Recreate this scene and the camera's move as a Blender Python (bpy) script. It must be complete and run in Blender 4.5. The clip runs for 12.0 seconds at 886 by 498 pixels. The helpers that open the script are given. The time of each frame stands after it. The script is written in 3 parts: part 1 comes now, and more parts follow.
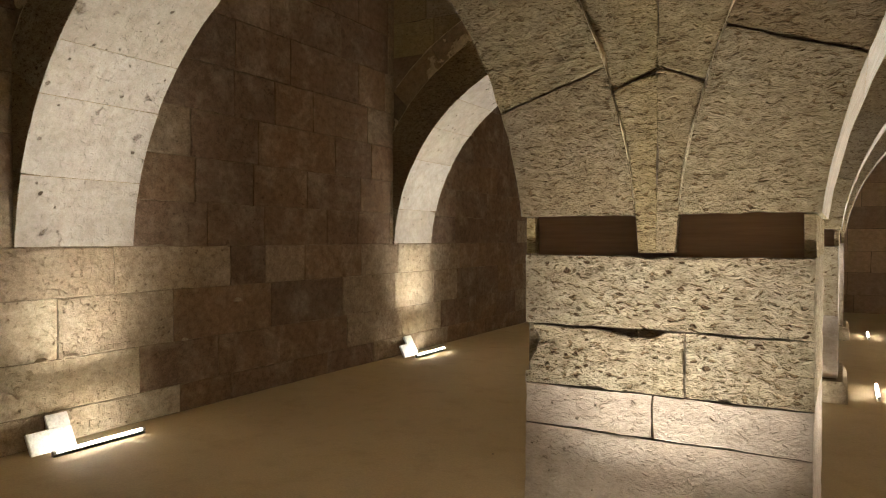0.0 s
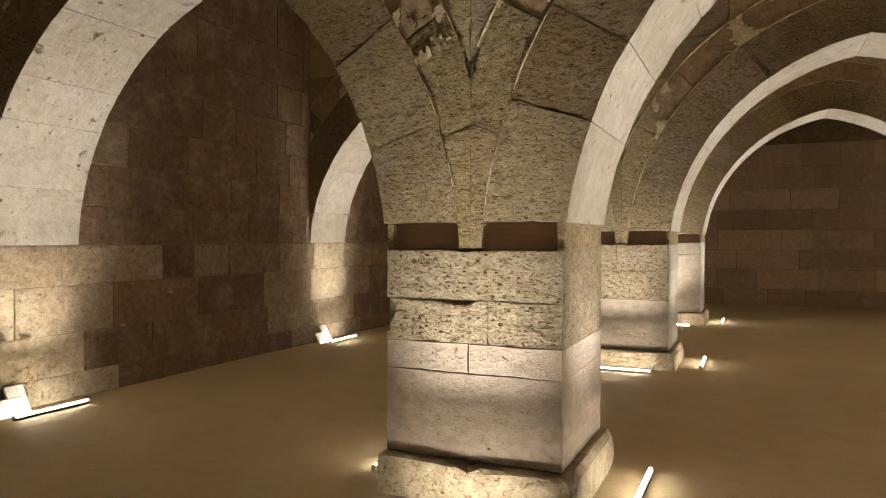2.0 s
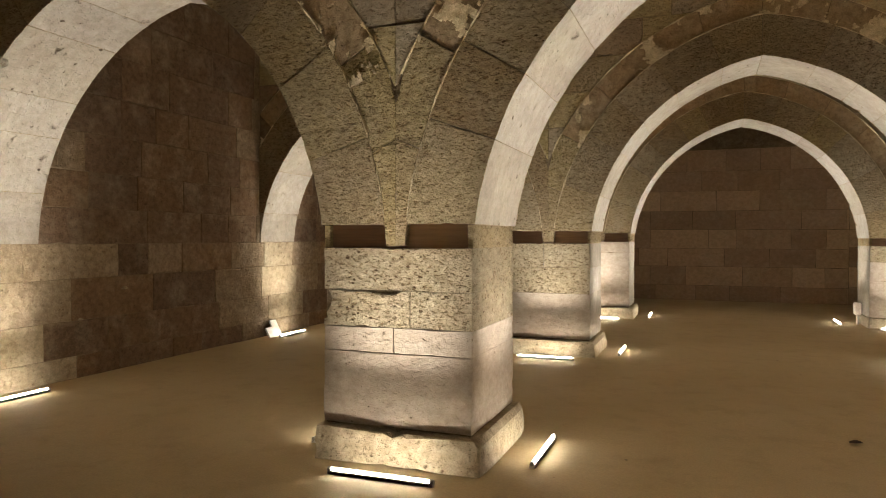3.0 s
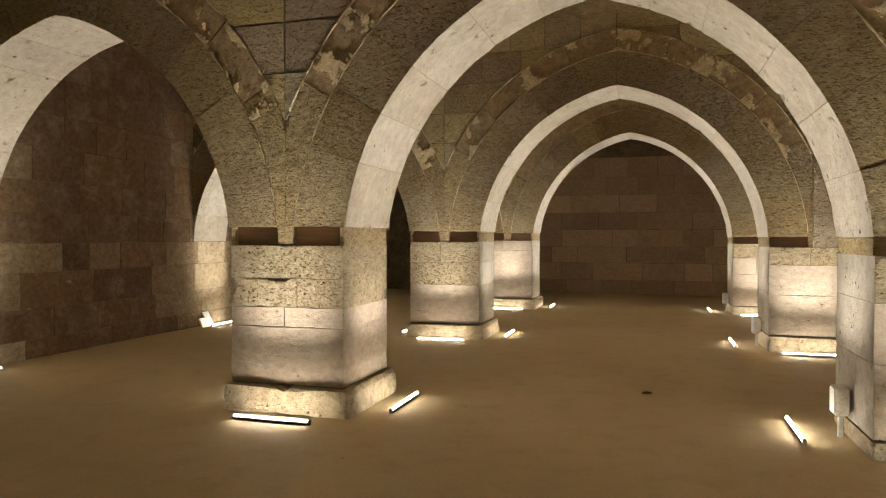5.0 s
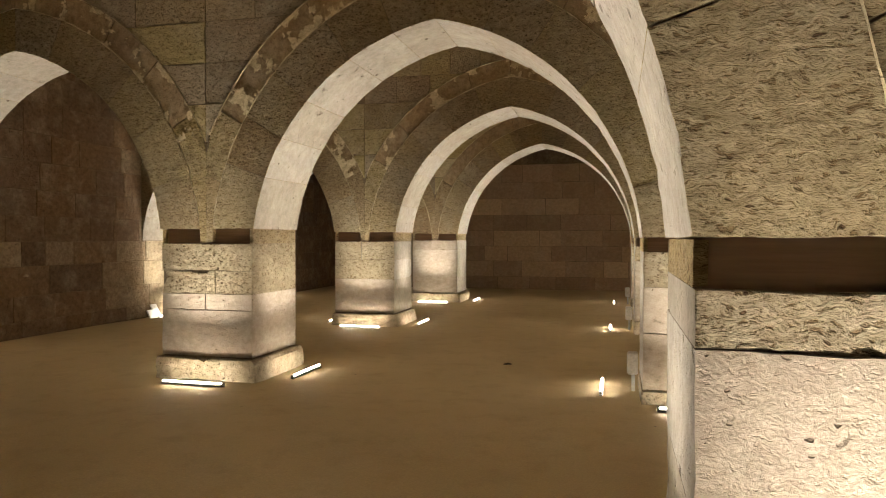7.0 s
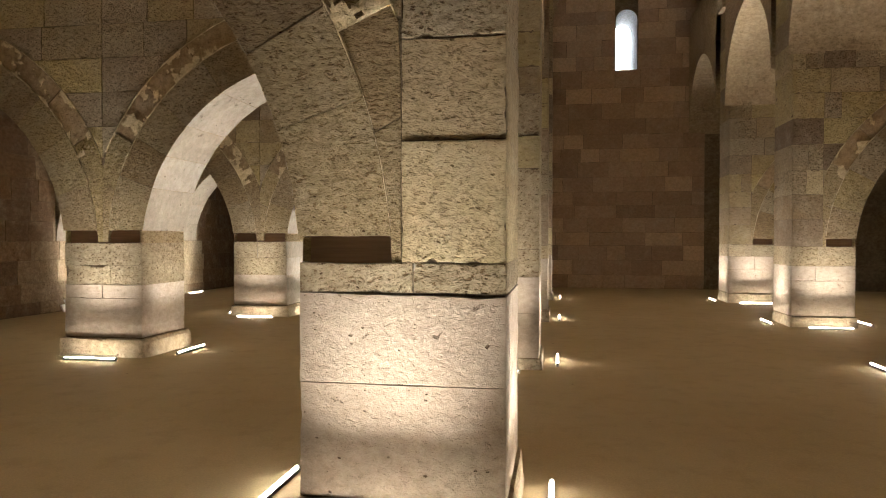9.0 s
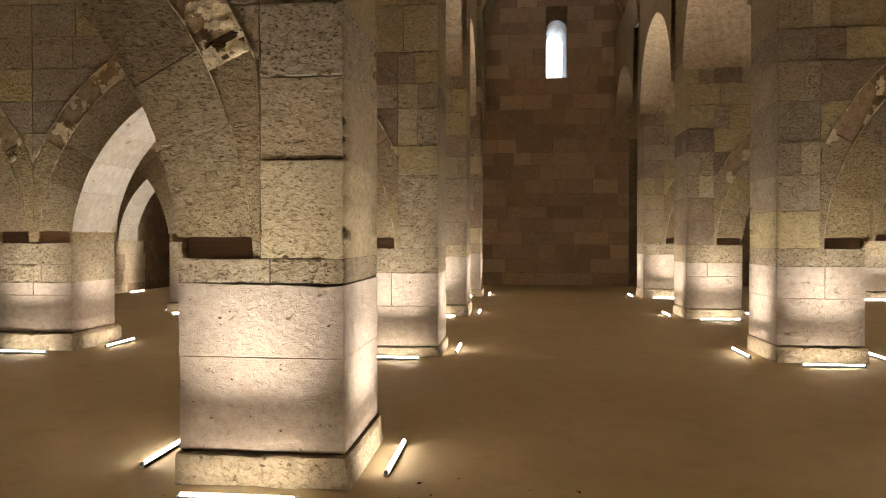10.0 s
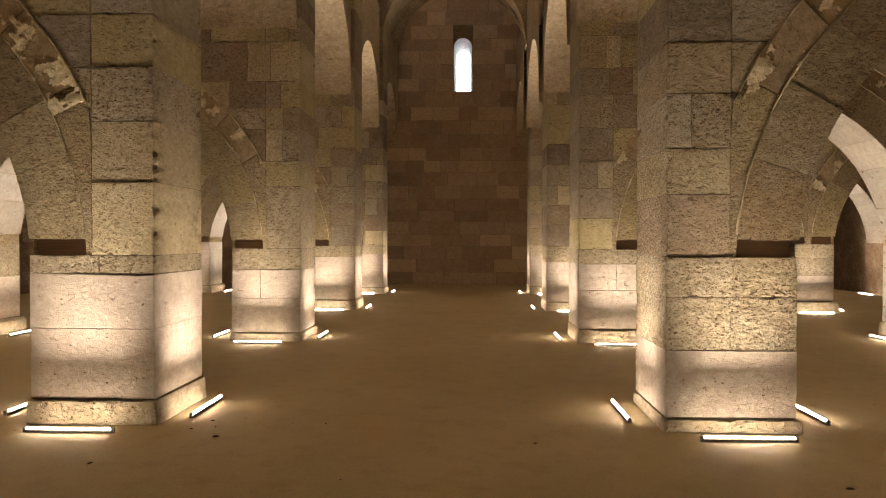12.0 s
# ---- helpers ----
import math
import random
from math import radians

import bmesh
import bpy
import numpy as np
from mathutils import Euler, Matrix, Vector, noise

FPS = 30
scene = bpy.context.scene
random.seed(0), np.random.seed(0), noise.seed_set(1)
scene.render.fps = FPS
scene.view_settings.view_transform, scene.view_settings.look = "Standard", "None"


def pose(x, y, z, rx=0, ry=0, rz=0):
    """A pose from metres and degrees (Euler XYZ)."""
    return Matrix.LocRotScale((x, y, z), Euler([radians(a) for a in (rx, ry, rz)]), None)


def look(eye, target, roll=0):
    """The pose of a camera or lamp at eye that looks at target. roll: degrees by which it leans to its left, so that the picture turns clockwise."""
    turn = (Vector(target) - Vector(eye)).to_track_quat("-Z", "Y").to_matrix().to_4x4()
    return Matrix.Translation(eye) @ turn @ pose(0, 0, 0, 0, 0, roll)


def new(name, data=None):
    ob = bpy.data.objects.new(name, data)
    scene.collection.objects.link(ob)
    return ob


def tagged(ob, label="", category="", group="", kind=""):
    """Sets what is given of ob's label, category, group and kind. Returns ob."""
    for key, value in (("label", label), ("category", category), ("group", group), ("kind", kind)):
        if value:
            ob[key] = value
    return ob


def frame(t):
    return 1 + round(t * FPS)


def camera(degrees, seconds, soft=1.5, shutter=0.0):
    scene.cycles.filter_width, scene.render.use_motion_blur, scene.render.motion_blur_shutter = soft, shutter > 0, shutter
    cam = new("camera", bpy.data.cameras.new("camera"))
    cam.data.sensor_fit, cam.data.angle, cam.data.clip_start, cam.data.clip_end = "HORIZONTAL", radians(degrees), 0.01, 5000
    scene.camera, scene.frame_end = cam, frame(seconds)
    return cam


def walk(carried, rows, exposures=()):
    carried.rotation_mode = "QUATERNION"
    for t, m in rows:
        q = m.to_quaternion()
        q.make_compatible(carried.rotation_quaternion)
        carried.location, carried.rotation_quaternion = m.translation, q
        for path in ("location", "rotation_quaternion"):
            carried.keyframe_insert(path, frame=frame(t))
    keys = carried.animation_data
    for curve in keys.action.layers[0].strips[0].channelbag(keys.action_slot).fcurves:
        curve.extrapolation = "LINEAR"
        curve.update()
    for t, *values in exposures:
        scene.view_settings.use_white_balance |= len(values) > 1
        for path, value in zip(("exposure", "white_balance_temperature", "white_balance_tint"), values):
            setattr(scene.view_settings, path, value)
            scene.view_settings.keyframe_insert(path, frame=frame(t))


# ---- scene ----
cam = camera(64.6, 12.0, soft=1.0)
PATH = [
    (0, (-5.327, 2.605, 1.736), (-6.324, 4.338, 1.706), 0.1),
    (0.5, (-5.093, 2.411, 1.737), (-6.057, 4.163, 1.708), 0.1),
    (1, (-4.835, 2.183, 1.739), (-5.769, 3.951, 1.709), 0.0),
    (1.5, (-4.586, 1.816, 1.736), (-5.459, 3.615, 1.706), 0.1),
    (2, (-4.338, 1.48, 1.738), (-5.155, 3.305, 1.708), 0.1),
    (2.5, (-4.086, 1.183, 1.735), (-4.852, 3.031, 1.706), 0.1),
    (3, (-3.833, 0.85, 1.739), (-4.533, 2.723, 1.707), 0.1),
    (5, (-2.573, -0.46, 1.738), (-3.145, 1.456, 1.705), 0.0),
    (5.5, (-2.235, -0.75, 1.735), (-2.801, 1.168, 1.704), 0.1),
    (6, (-1.896, -1.094, 1.739), (-2.443, 0.83, 1.707), 0.0),
    (6.5, (-1.553, -1.462, 1.739), (-2.071, 0.469, 1.707), 0.1),
    (7, (-1.161, -1.865, 1.741), (-1.647, 0.074, 1.708), 0.1),
    (9, (0.526, -3.578, 1.728), (0.202, -1.605, 1.699), 0.1),
    (9.5, (0.99, -4.016, 1.729), (0.718, -2.035, 1.700), 0.1),
    (10, (1.43, -4.44, 1.732), (1.22, -2.451, 1.702), 0.0),
    (10.5, (1.858, -4.831, 1.733), (1.686, -2.838, 1.705), 0.05),
    (11, (2.3, -5.25, 1.737), (2.161, -3.254, 1.711), 0.1),
    (11.5, (2.767, -5.704, 1.738), (2.657, -3.707, 1.712), 0.1),
    (12, (3.222, -6.168, 1.738), (3.14, -4.17, 1.713), 0.1),
]
walk(cam, [(t, look(eye, target, roll)) for t, eye, target, roll in PATH],
     [(0, 1.74, 6300, 6), (7, 1.78, 6650, 5), (9.5, 1.70, 6450, 9), (12, 1.65, 7250, 14)])

# ---- daylight outside the slit window ----
world = bpy.data.worlds.new("sky")
scene.world = world
world.use_nodes = True
wn = world.node_tree
sky = wn.nodes.new("ShaderNodeTexSky")
sky.sky_type, sky.sun_disc, sky.sun_elevation, sky.sun_rotation = "NISHITA", False, radians(40), radians(120)
wn.links.new(sky.outputs[0], wn.nodes["Background"].inputs[0])
wn.nodes["Background"].inputs[1].default_value = 0.15
sun = new("sun", bpy.data.lights.new("sun", "SUN"))
sun.data.energy, sun.data.angle, sun.data.color = 2.5, radians(0.5), (1, 0.95, 0.88)
sun.matrix_world = look((60, -40, 60), (0, 0, 0))
TUBE_GLOW = 21.0                             # glow of a tube's skin
FRONT_BEAM, SIDE_BEAM = (14.2, 74, 6.5), (10.5, 70, 2.5)     # watts, spread and tilt off the stone of a tube's upward beam

# ---- plan ----
ROWS_Y = [-5.12, 0.28, 5.74, 11.14, 16.45]     # front faces of the cross arcades
DEEP = 1.17
WALL_L, WALL_R, WALL_END, WALL_BACK = -11.08, 16.26, 21.75, -11.0
PIERS = {"a": (-6.71, -5.465), "b": (-0.95, 0.247), "c": (4.985, 6.16), "d": (10.66, 11.9)}
SPRING, APEX, RING, BAND = 1.5, 4.18, 0.55, 0.34
SLOT0, SLOT1 = 1.66, 1.84
NAVE_SLOT0, NAVE_SLOT1 = 1.59, 1.74


def faces(key, row):
    """The left and right faces of a pier; the rows drift a little to the right down the hall."""
    d = 0.0065 * ROWS_Y[row]
    return PIERS[key][0] + d, PIERS[key][1] + d


VAULT0, VAULT1 = 5.35, 7.55


# ---- materials ----
def nodes(name):
    m = bpy.data.materials.new(name)
    m.use_nodes = True
    return m, m.node_tree.nodes, m.node_tree.links, m.node_tree.nodes["Principled BSDF"]


def ramp(n, l, src, stops):
    r = n.new("ShaderNodeValToRGB")
    e = r.color_ramp.elements
    e[0].position, e[0].color = stops[0][0], (*stops[0][1], 1)
    e[1].position, e[1].color = stops[-1][0], (*stops[-1][1], 1)
    for p, c in stops[1:-1]:
        e.new(p).color = (*c, 1)
    l.new(src, r.inputs[0])
    return r.outputs[0]


def tex_noise(n, l, vec, scale, detail=6.0, rough=0.6):
    t = n.new("ShaderNodeTexNoise")
    t.inputs["Scale"].default_value, t.inputs["Detail"].default_value, t.inputs["Roughness"].default_value = scale, detail, rough
    l.new(vec, t.inputs["Vector"])
    return t.outputs[0]


def mix(n, l, a, b, f, mode="MIX"):
    x = n.new("ShaderNodeMix")
    x.data_type, x.blend_type = "RGBA", mode
    for socket, v in ((x.inputs[6], a), (x.inputs[7], b), (x.inputs[0], f)):
        if isinstance(v, tuple):
            socket.default_value = (*v, 1)
        elif isinstance(v, float):
            socket.default_value = v
        else:
            l.new(v, socket)
    return x.outputs[2]


def arith(n, l, op, a, b):
    x = n.new("ShaderNodeMath")
    x.operation = op
    for socket, v in zip(x.inputs, (a, b)):
        if isinstance(v, (int, float)):
            socket.default_value = v
        else:
            l.new(v, socket)
    return x.outputs[0]


def pits_of(n, l, vec, scale, mouth):
    """Scattered holes of uneven size: 0 inside a hole, 1 on the face."""
    v = n.new("ShaderNodeTexVoronoi")
    v.inputs["Scale"].default_value = scale
    l.new(vec, v.inputs["Vector"])
    cell = n.new("ShaderNodeSeparateColor")
    l.new(v.outputs["Color"], cell.inputs[0])
    d = arith(n, l, "ADD", v.outputs["Distance"], arith(n, l, "MULTIPLY", cell.outputs[0], 0.34))
    return ramp(n, l, d, [(mouth[0], (0, 0, 0)), (mouth[1], (1, 1, 1))])


def stone(name, colours, pits, pit_scale, mouth, fine_pits=0.3, grain=0.5, stain=0.4, stretch=1.5, deep=0.024, loss=0.5, mottle=1.0):
    """Cut limestone: block tone by object, blotches, stains, tooled grain, scattered pits and lost flakes."""
    m, n, l, b = nodes(name)
    geo = n.new("ShaderNodeNewGeometry")
    info = n.new("ShaderNodeObjectInfo")
    off = n.new("ShaderNodeVectorMath")
    off.operation = "MULTIPLY_ADD"
    l.new(info.outputs["Random"], off.inputs[0])
    off.inputs[1].default_value = (31, 17, 23)
    l.new(geo.outputs["Position"], off.inputs[2])
    vec = off.outputs[0]
    warp = n.new("ShaderNodeTexNoise")
    warp.inputs["Scale"].default_value, warp.inputs["Detail"].default_value = 14.0, 3.0
    l.new(vec, warp.inputs["Vector"])
    bend = n.new("ShaderNodeVectorMath")
    bend.operation = "MULTIPLY_ADD"
    l.new(warp.outputs["Color"], bend.inputs[0])
    bend.inputs[1].default_value = (0.05, 0.05, 0.05)
    l.new(vec, bend.inputs[2])
    scaled = n.new("ShaderNodeMapping")
    scaled.inputs["Scale"].default_value = (1, 1, stretch)
    l.new(bend.outputs[0], scaled.inputs[0])
    vec2 = scaled.outputs[0]
    tone = ramp(n, l, info.outputs["Random"], [(i / (len(colours) - 1), c) for i, c in enumerate(colours)])
    big, dark = tex_noise(n, l, vec, 2.3, 5, 0.62), tex_noise(n, l, vec, 1.1, 7, 0.68)
    mid, fine = tex_noise(n, l, vec2, 11, 7, 0.66), tex_noise(n, l, vec2, 70, 5, 0.65)
    col = mix(n, l, tone, (0.60, 0.53, 0.41), ramp(n, l, big, [(0.48, (0, 0, 0)), (0.72, (0.28, 0.28, 0.28))]))
    col = mix(n, l, col, (0.14, 0.09, 0.055), ramp(n, l, dark, [(0.52, (0, 0, 0)), (0.74, (stain, stain, stain))]))
    col = mix(n, l, col, ramp(n, l, mid, [(0.32, (0.66, 0.63, 0.58)), (0.62, (1.08, 1.08, 1.08))]), mottle, "MULTIPLY")
    col = mix(n, l, col, ramp(n, l, fine, [(0.3, (0.74, 0.72, 0.69)), (0.66, (1.1, 1.1, 1.1))]), mottle, "MULTIPLY")
    patch = ramp(n, l, tex_noise(n, l, vec, 2.6, 4, 0.6), [(0.38, (0.25, 0.25, 0.25)), (0.58, (1, 1, 1))])
    hole = mix(n, l, (1.0, 1.0, 1.0), pits_of(n, l, vec2, pit_scale, mouth), patch)
    hole2 = pits_of(n, l, vec2, pit_scale * 2.6, (0.1, 0.34))
    gouge = ramp(n, l, tex_noise(n, l, vec2, 24, 4, 0.55), [(0.35, (0, 0, 0)), (0.42, (1, 1, 1))])
    nick = ramp(n, l, tex_noise(n, l, vec2, 58, 3, 0.6), [(0.3, (0, 0, 0)), (0.42, (1, 1, 1))])
    lost = ramp(n, l, tex_noise(n, l, vec2, 5.5, 9, 0.68), [(0.27, (0, 0, 0)), (0.36, (1, 1, 1))])
    # the hollows are real relief below; their inner shade is also multiplied into the colour
    col = mix(n, l, col, mix(n, l, (0.3, 0.23, 0.17), (1.0, 1.0, 1.0), hole), pits, "MULTIPLY")
    col = mix(n, l, col, mix(n, l, (0.6, 0.54, 0.46), (1.0, 1.0, 1.0), lost), loss, "MULTIPLY")
    col = mix(n, l, col, mix(n, l, (0.55, 0.46, 0.36), (1.0, 1.0, 1.0), gouge), min(1.0, fine_pits), "MULTIPLY")
    col = mix(n, l, col, mix(n, l, (0.74, 0.68, 0.6), (1.0, 1.0, 1.0), nick), min(1.0, fine_pits), "MULTIPLY")
    l.new(col, b.inputs["Base Color"])
    h = arith(n, l, "MULTIPLY", hole, pits)
    for layer, amount in ((hole2, fine_pits * 0.5), (gouge, fine_pits * 1.8), (nick, fine_pits * 0.5), (fine, grain * 0.5), (mid, grain * 1.1), (big, 0.8), (lost, loss)):
        h = arith(n, l, "ADD", h, arith(n, l, "MULTIPLY", layer, amount))
    bump = n.new("ShaderNodeBump")
    bump.inputs["Strength"].default_value, bump.inputs["Distance"].default_value = 1.0, deep
    l.new(h, bump.inputs["Height"])
    l.new(bump.outputs[0], b.inputs["Normal"])
    b.inputs["Roughness"].default_value = 0.9
    b.inputs["Specular IOR Level"].default_value = 0.2
    return m


def plain(name, colour, rough=0.6, glow=0.0, metal=0.0, light=(1.0, 0.92, 0.8)):
    m, n, l, b = nodes(name)
    geo = n.new("ShaderNodeNewGeometry")
    t = tex_noise(n, l, geo.outputs["Position"], 40, 6, 0.6)
    l.new(mix(n, l, colour, tuple(0.72 * c for c in colour), ramp(n, l, t, [(0.4, (0, 0, 0)), (0.7, (1, 1, 1))])), b.inputs["Base Color"])
    b.inputs["Roughness"].default_value, b.inputs["Metallic"].default_value = rough, metal
    if glow:
        b.inputs["Emission Color"].default_value = (*light, 1)
        b.inputs["Emission Strength"].default_value = glow
    return m


DRESSED = stone("dressed_limestone", [(0.44, 0.36, 0.28), (0.48, 0.40, 0.32), (0.46, 0.375, 0.295)], 0.9, 14, (0.12, 0.19), 0.04, 0.3, 0.25, 1.5, 0.03, 0.4, 0.6)
PITTED = stone("pitted_limestone", [(0.49, 0.39, 0.24), (0.45, 0.37, 0.25), (0.52, 0.42, 0.27)], 1.0, 19, (0.26, 0.36), 0.9, 0.7, 0.3, 1.9, 0.055, 1.0)
ROUGH = stone("tooled_limestone", [(0.43, 0.322, 0.176), (0.51, 0.406, 0.237), (0.37, 0.262, 0.142), (0.53, 0.416, 0.206), (0.46, 0.366, 0.228), (0.39, 0.287, 0.159)], 1.0, 17, (0.2, 0.3), 0.9, 0.8, 0.4, 2.8, 0.055, 1.0)
COURSED = stone("coursed_limestone", [(0.31, 0.225, 0.14), (0.54, 0.44, 0.225), (0.36, 0.27, 0.175), (0.62, 0.51, 0.30), (0.34, 0.245, 0.16), (0.49, 0.41, 0.28), (0.26, 0.19, 0.125), (0.57, 0.46, 0.215), (0.42, 0.335, 0.225)], 0.8, 13, (0.17, 0.25), 0.4, 0.6, 0.3, 2.0, 0.05, 1.0, 0.7)
SOFFIT = stone("pale_soffit_stone", [(0.37, 0.325, 0.27), (0.43, 0.385, 0.33), (0.34, 0.295, 0.24), (0.40, 0.35, 0.28)], 1.0, 9, (0.15, 0.22), 0.08, 0.2, 0.35, 1.0, 0.03, 1.0, 0.55)
# WALLING (also stained) and WALL_MID: FOOT_STONE darkened as the tubes' light falls off
WALLING = stone("stained_shaded_limestone", [(0.20, 0.13, 0.08), (0.23, 0.155, 0.10), (0.17, 0.115, 0.075), (0.27, 0.175, 0.10), (0.21, 0.14, 0.09), (0.24, 0.155, 0.09), (0.18, 0.12, 0.08)], 0.5, 14, (0.1, 0.3), 0.2, 0.5, 0.7, 1.2, 0.022, 0.6)
WALL_MID = stone("half_lit_limestone", [(0.31, 0.23, 0.155), (0.36, 0.28, 0.185), (0.29, 0.215, 0.14), (0.39, 0.30, 0.195)], 0.7, 16, (0.12, 0.32), 0.25, 0.5, 0.5, 1.2, 0.022, 0.7)
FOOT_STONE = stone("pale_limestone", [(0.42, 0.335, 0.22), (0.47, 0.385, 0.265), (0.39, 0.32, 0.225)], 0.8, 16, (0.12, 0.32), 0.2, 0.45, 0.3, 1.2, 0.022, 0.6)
PLASTER = stone("old_plaster", [(0.36, 0.26, 0.15), (0.39, 0.29, 0.17), (0.33, 0.25, 0.16)], 0.3, 12, (0.1, 0.3), 0.1, 0.4, 0.5, 1.0, 0.02, 0.3)
LIME = stone("pale_lime_plaster", [(0.70, 0.58, 0.36), (0.74, 0.63, 0.41)], 0.3, 18, (0.1, 0.3), 0.2, 0.8, 0.2, 1.0, 0.02, 0.4)
MORTAR = stone("lime_mortar", [(0.23, 0.17, 0.105), (0.27, 0.205, 0.13)], 0.5, 40, (0.1, 0.3), 0.4, 1.0, 0.5)
END_STONE = stone("dark_limestone", [(0.46, 0.325, 0.225), (0.56, 0.41, 0.285), (0.37, 0.26, 0.18), (0.72, 0.53, 0.345), (0.50, 0.355, 0.245), (0.42, 0.295, 0.2), (0.64, 0.46, 0.30)], 0.3, 14, (0.1, 0.3), 0.05, 0.2, 0.25, 1.2, 0.02, 0.2, 0.6)
VAULTING = stone("vault_stone", [(0.45, 0.35, 0.225), (0.49, 0.385, 0.25)], 0.4, 14, (0.1, 0.3), 0.2, 0.6, 0.5)
WHITE_BOX = plain("white_paint", (0.78, 0.75, 0.7), 0.5)
TUBE = plain("lit_tube", (0.9, 0.9, 0.85), 0.4, TUBE_GLOW)
PALE_REVEAL = stone("pale_reveal", [(0.36, 0.34, 0.33), (0.38, 0.35, 0.33)], 0.3, 14, (0.1, 0.3), 0.1, 0.2, 0.1)
DAYLIGHT = plain("hazy_daylight", (0.6, 0.7, 0.8), 1.0, 4.0, 0.0, (0.72, 0.84, 1.0))
CAP = plain("grey_plastic", (0.45, 0.44, 0.42), 0.5)


# streaky brown for the slot backs; the recess's shade is partly in this colour
def slot_back():
    m, n, l, b = nodes("slot_back_brown")
    geo = n.new("ShaderNodeNewGeometry")
    mp = n.new("ShaderNodeMapping")
    mp.inputs["Scale"].default_value = (3, 30, 45)
    l.new(geo.outputs["Position"], mp.inputs[0])
    t = tex_noise(n, l, mp.outputs[0], 1.0, 6, 0.6)
    l.new(ramp(n, l, t, [(0.3, (0.24, 0.15, 0.10)), (0.7, (0.33, 0.215, 0.145))]), b.inputs["Base Color"])
    b.inputs["Roughness"].default_value = 0.85
    return m


def earth():
    m, n, l, b = nodes("worn_screed")
    geo = n.new("ShaderNodeNewGeometry")
    p = geo.outputs["Position"]
    big, mid, fine = tex_noise(n, l, p, 0.45, 5, 0.6), tex_noise(n, l, p, 3.0, 7, 0.65), tex_noise(n, l, p, 60, 6, 0.7)
    col = ramp(n, l, big, [(0.3, (0.50, 0.39, 0.225)), (0.7, (0.58, 0.46, 0.28))])
    col = mix(n, l, col, (0.36, 0.27, 0.155), ramp(n, l, mid, [(0.5, (0, 0, 0)), (0.8, (0.55, 0.55, 0.55))]))
    col = mix(n, l, col, ramp(n, l, fine, [(0.3, (0.85, 0.85, 0.85)), (0.7, (1.05, 1.05, 1.05))]), 1.0, "MULTIPLY")
    vor = n.new("ShaderNodeTexVoronoi")
    vor.inputs["Scale"].default_value = 1.9
    l.new(p, vor.inputs["Vector"])
    col = mix(n, l, (0.07, 0.045, 0.028), col, ramp(n, l, vor.outputs["Distance"], [(0.016, (0, 0, 0)), (0.03, (1, 1, 1))]))
    l.new(col, b.inputs["Base Color"])
    bump = n.new("ShaderNodeBump")
    bump.inputs["Strength"].default_value, bump.inputs["Distance"].default_value = 0.35, 0.01
    l.new(arith(n, l, "ADD", mid, arith(n, l, "MULTIPLY", fine, 0.3)), bump.inputs["Height"])
    l.new(bump.outputs[0], b.inputs["Normal"])
    b.inputs["Roughness"].default_value = 0.75
    b.inputs["Specular IOR Level"].default_value = 0.25
    return m


SLOT_BACK, EARTH = slot_back(), earth()


# ---- mesh helpers ----
def part(name, bm, material, parent=None, label=""):
    me = bpy.data.meshes.new(name)
    bm.normal_update()
    bm.to_mesh(me)
    bm.free()
    me.materials.append(material)
    ob = new(name, me)
    if parent:
        ob.parent = parent
    if label:
        ob["label"] = label
    return ob


def resample(poly, step):
    out = []
    for (x0, z0), (x1, z1) in zip(poly, poly[1:] + poly[:1]):
        k = max(1, round(math.hypot(x1 - x0, z1 - z0) / step))
        out += [(x0 + (x1 - x0) * i / k, z0 + (z1 - z0) * i / k) for i in range(k)]
    return out


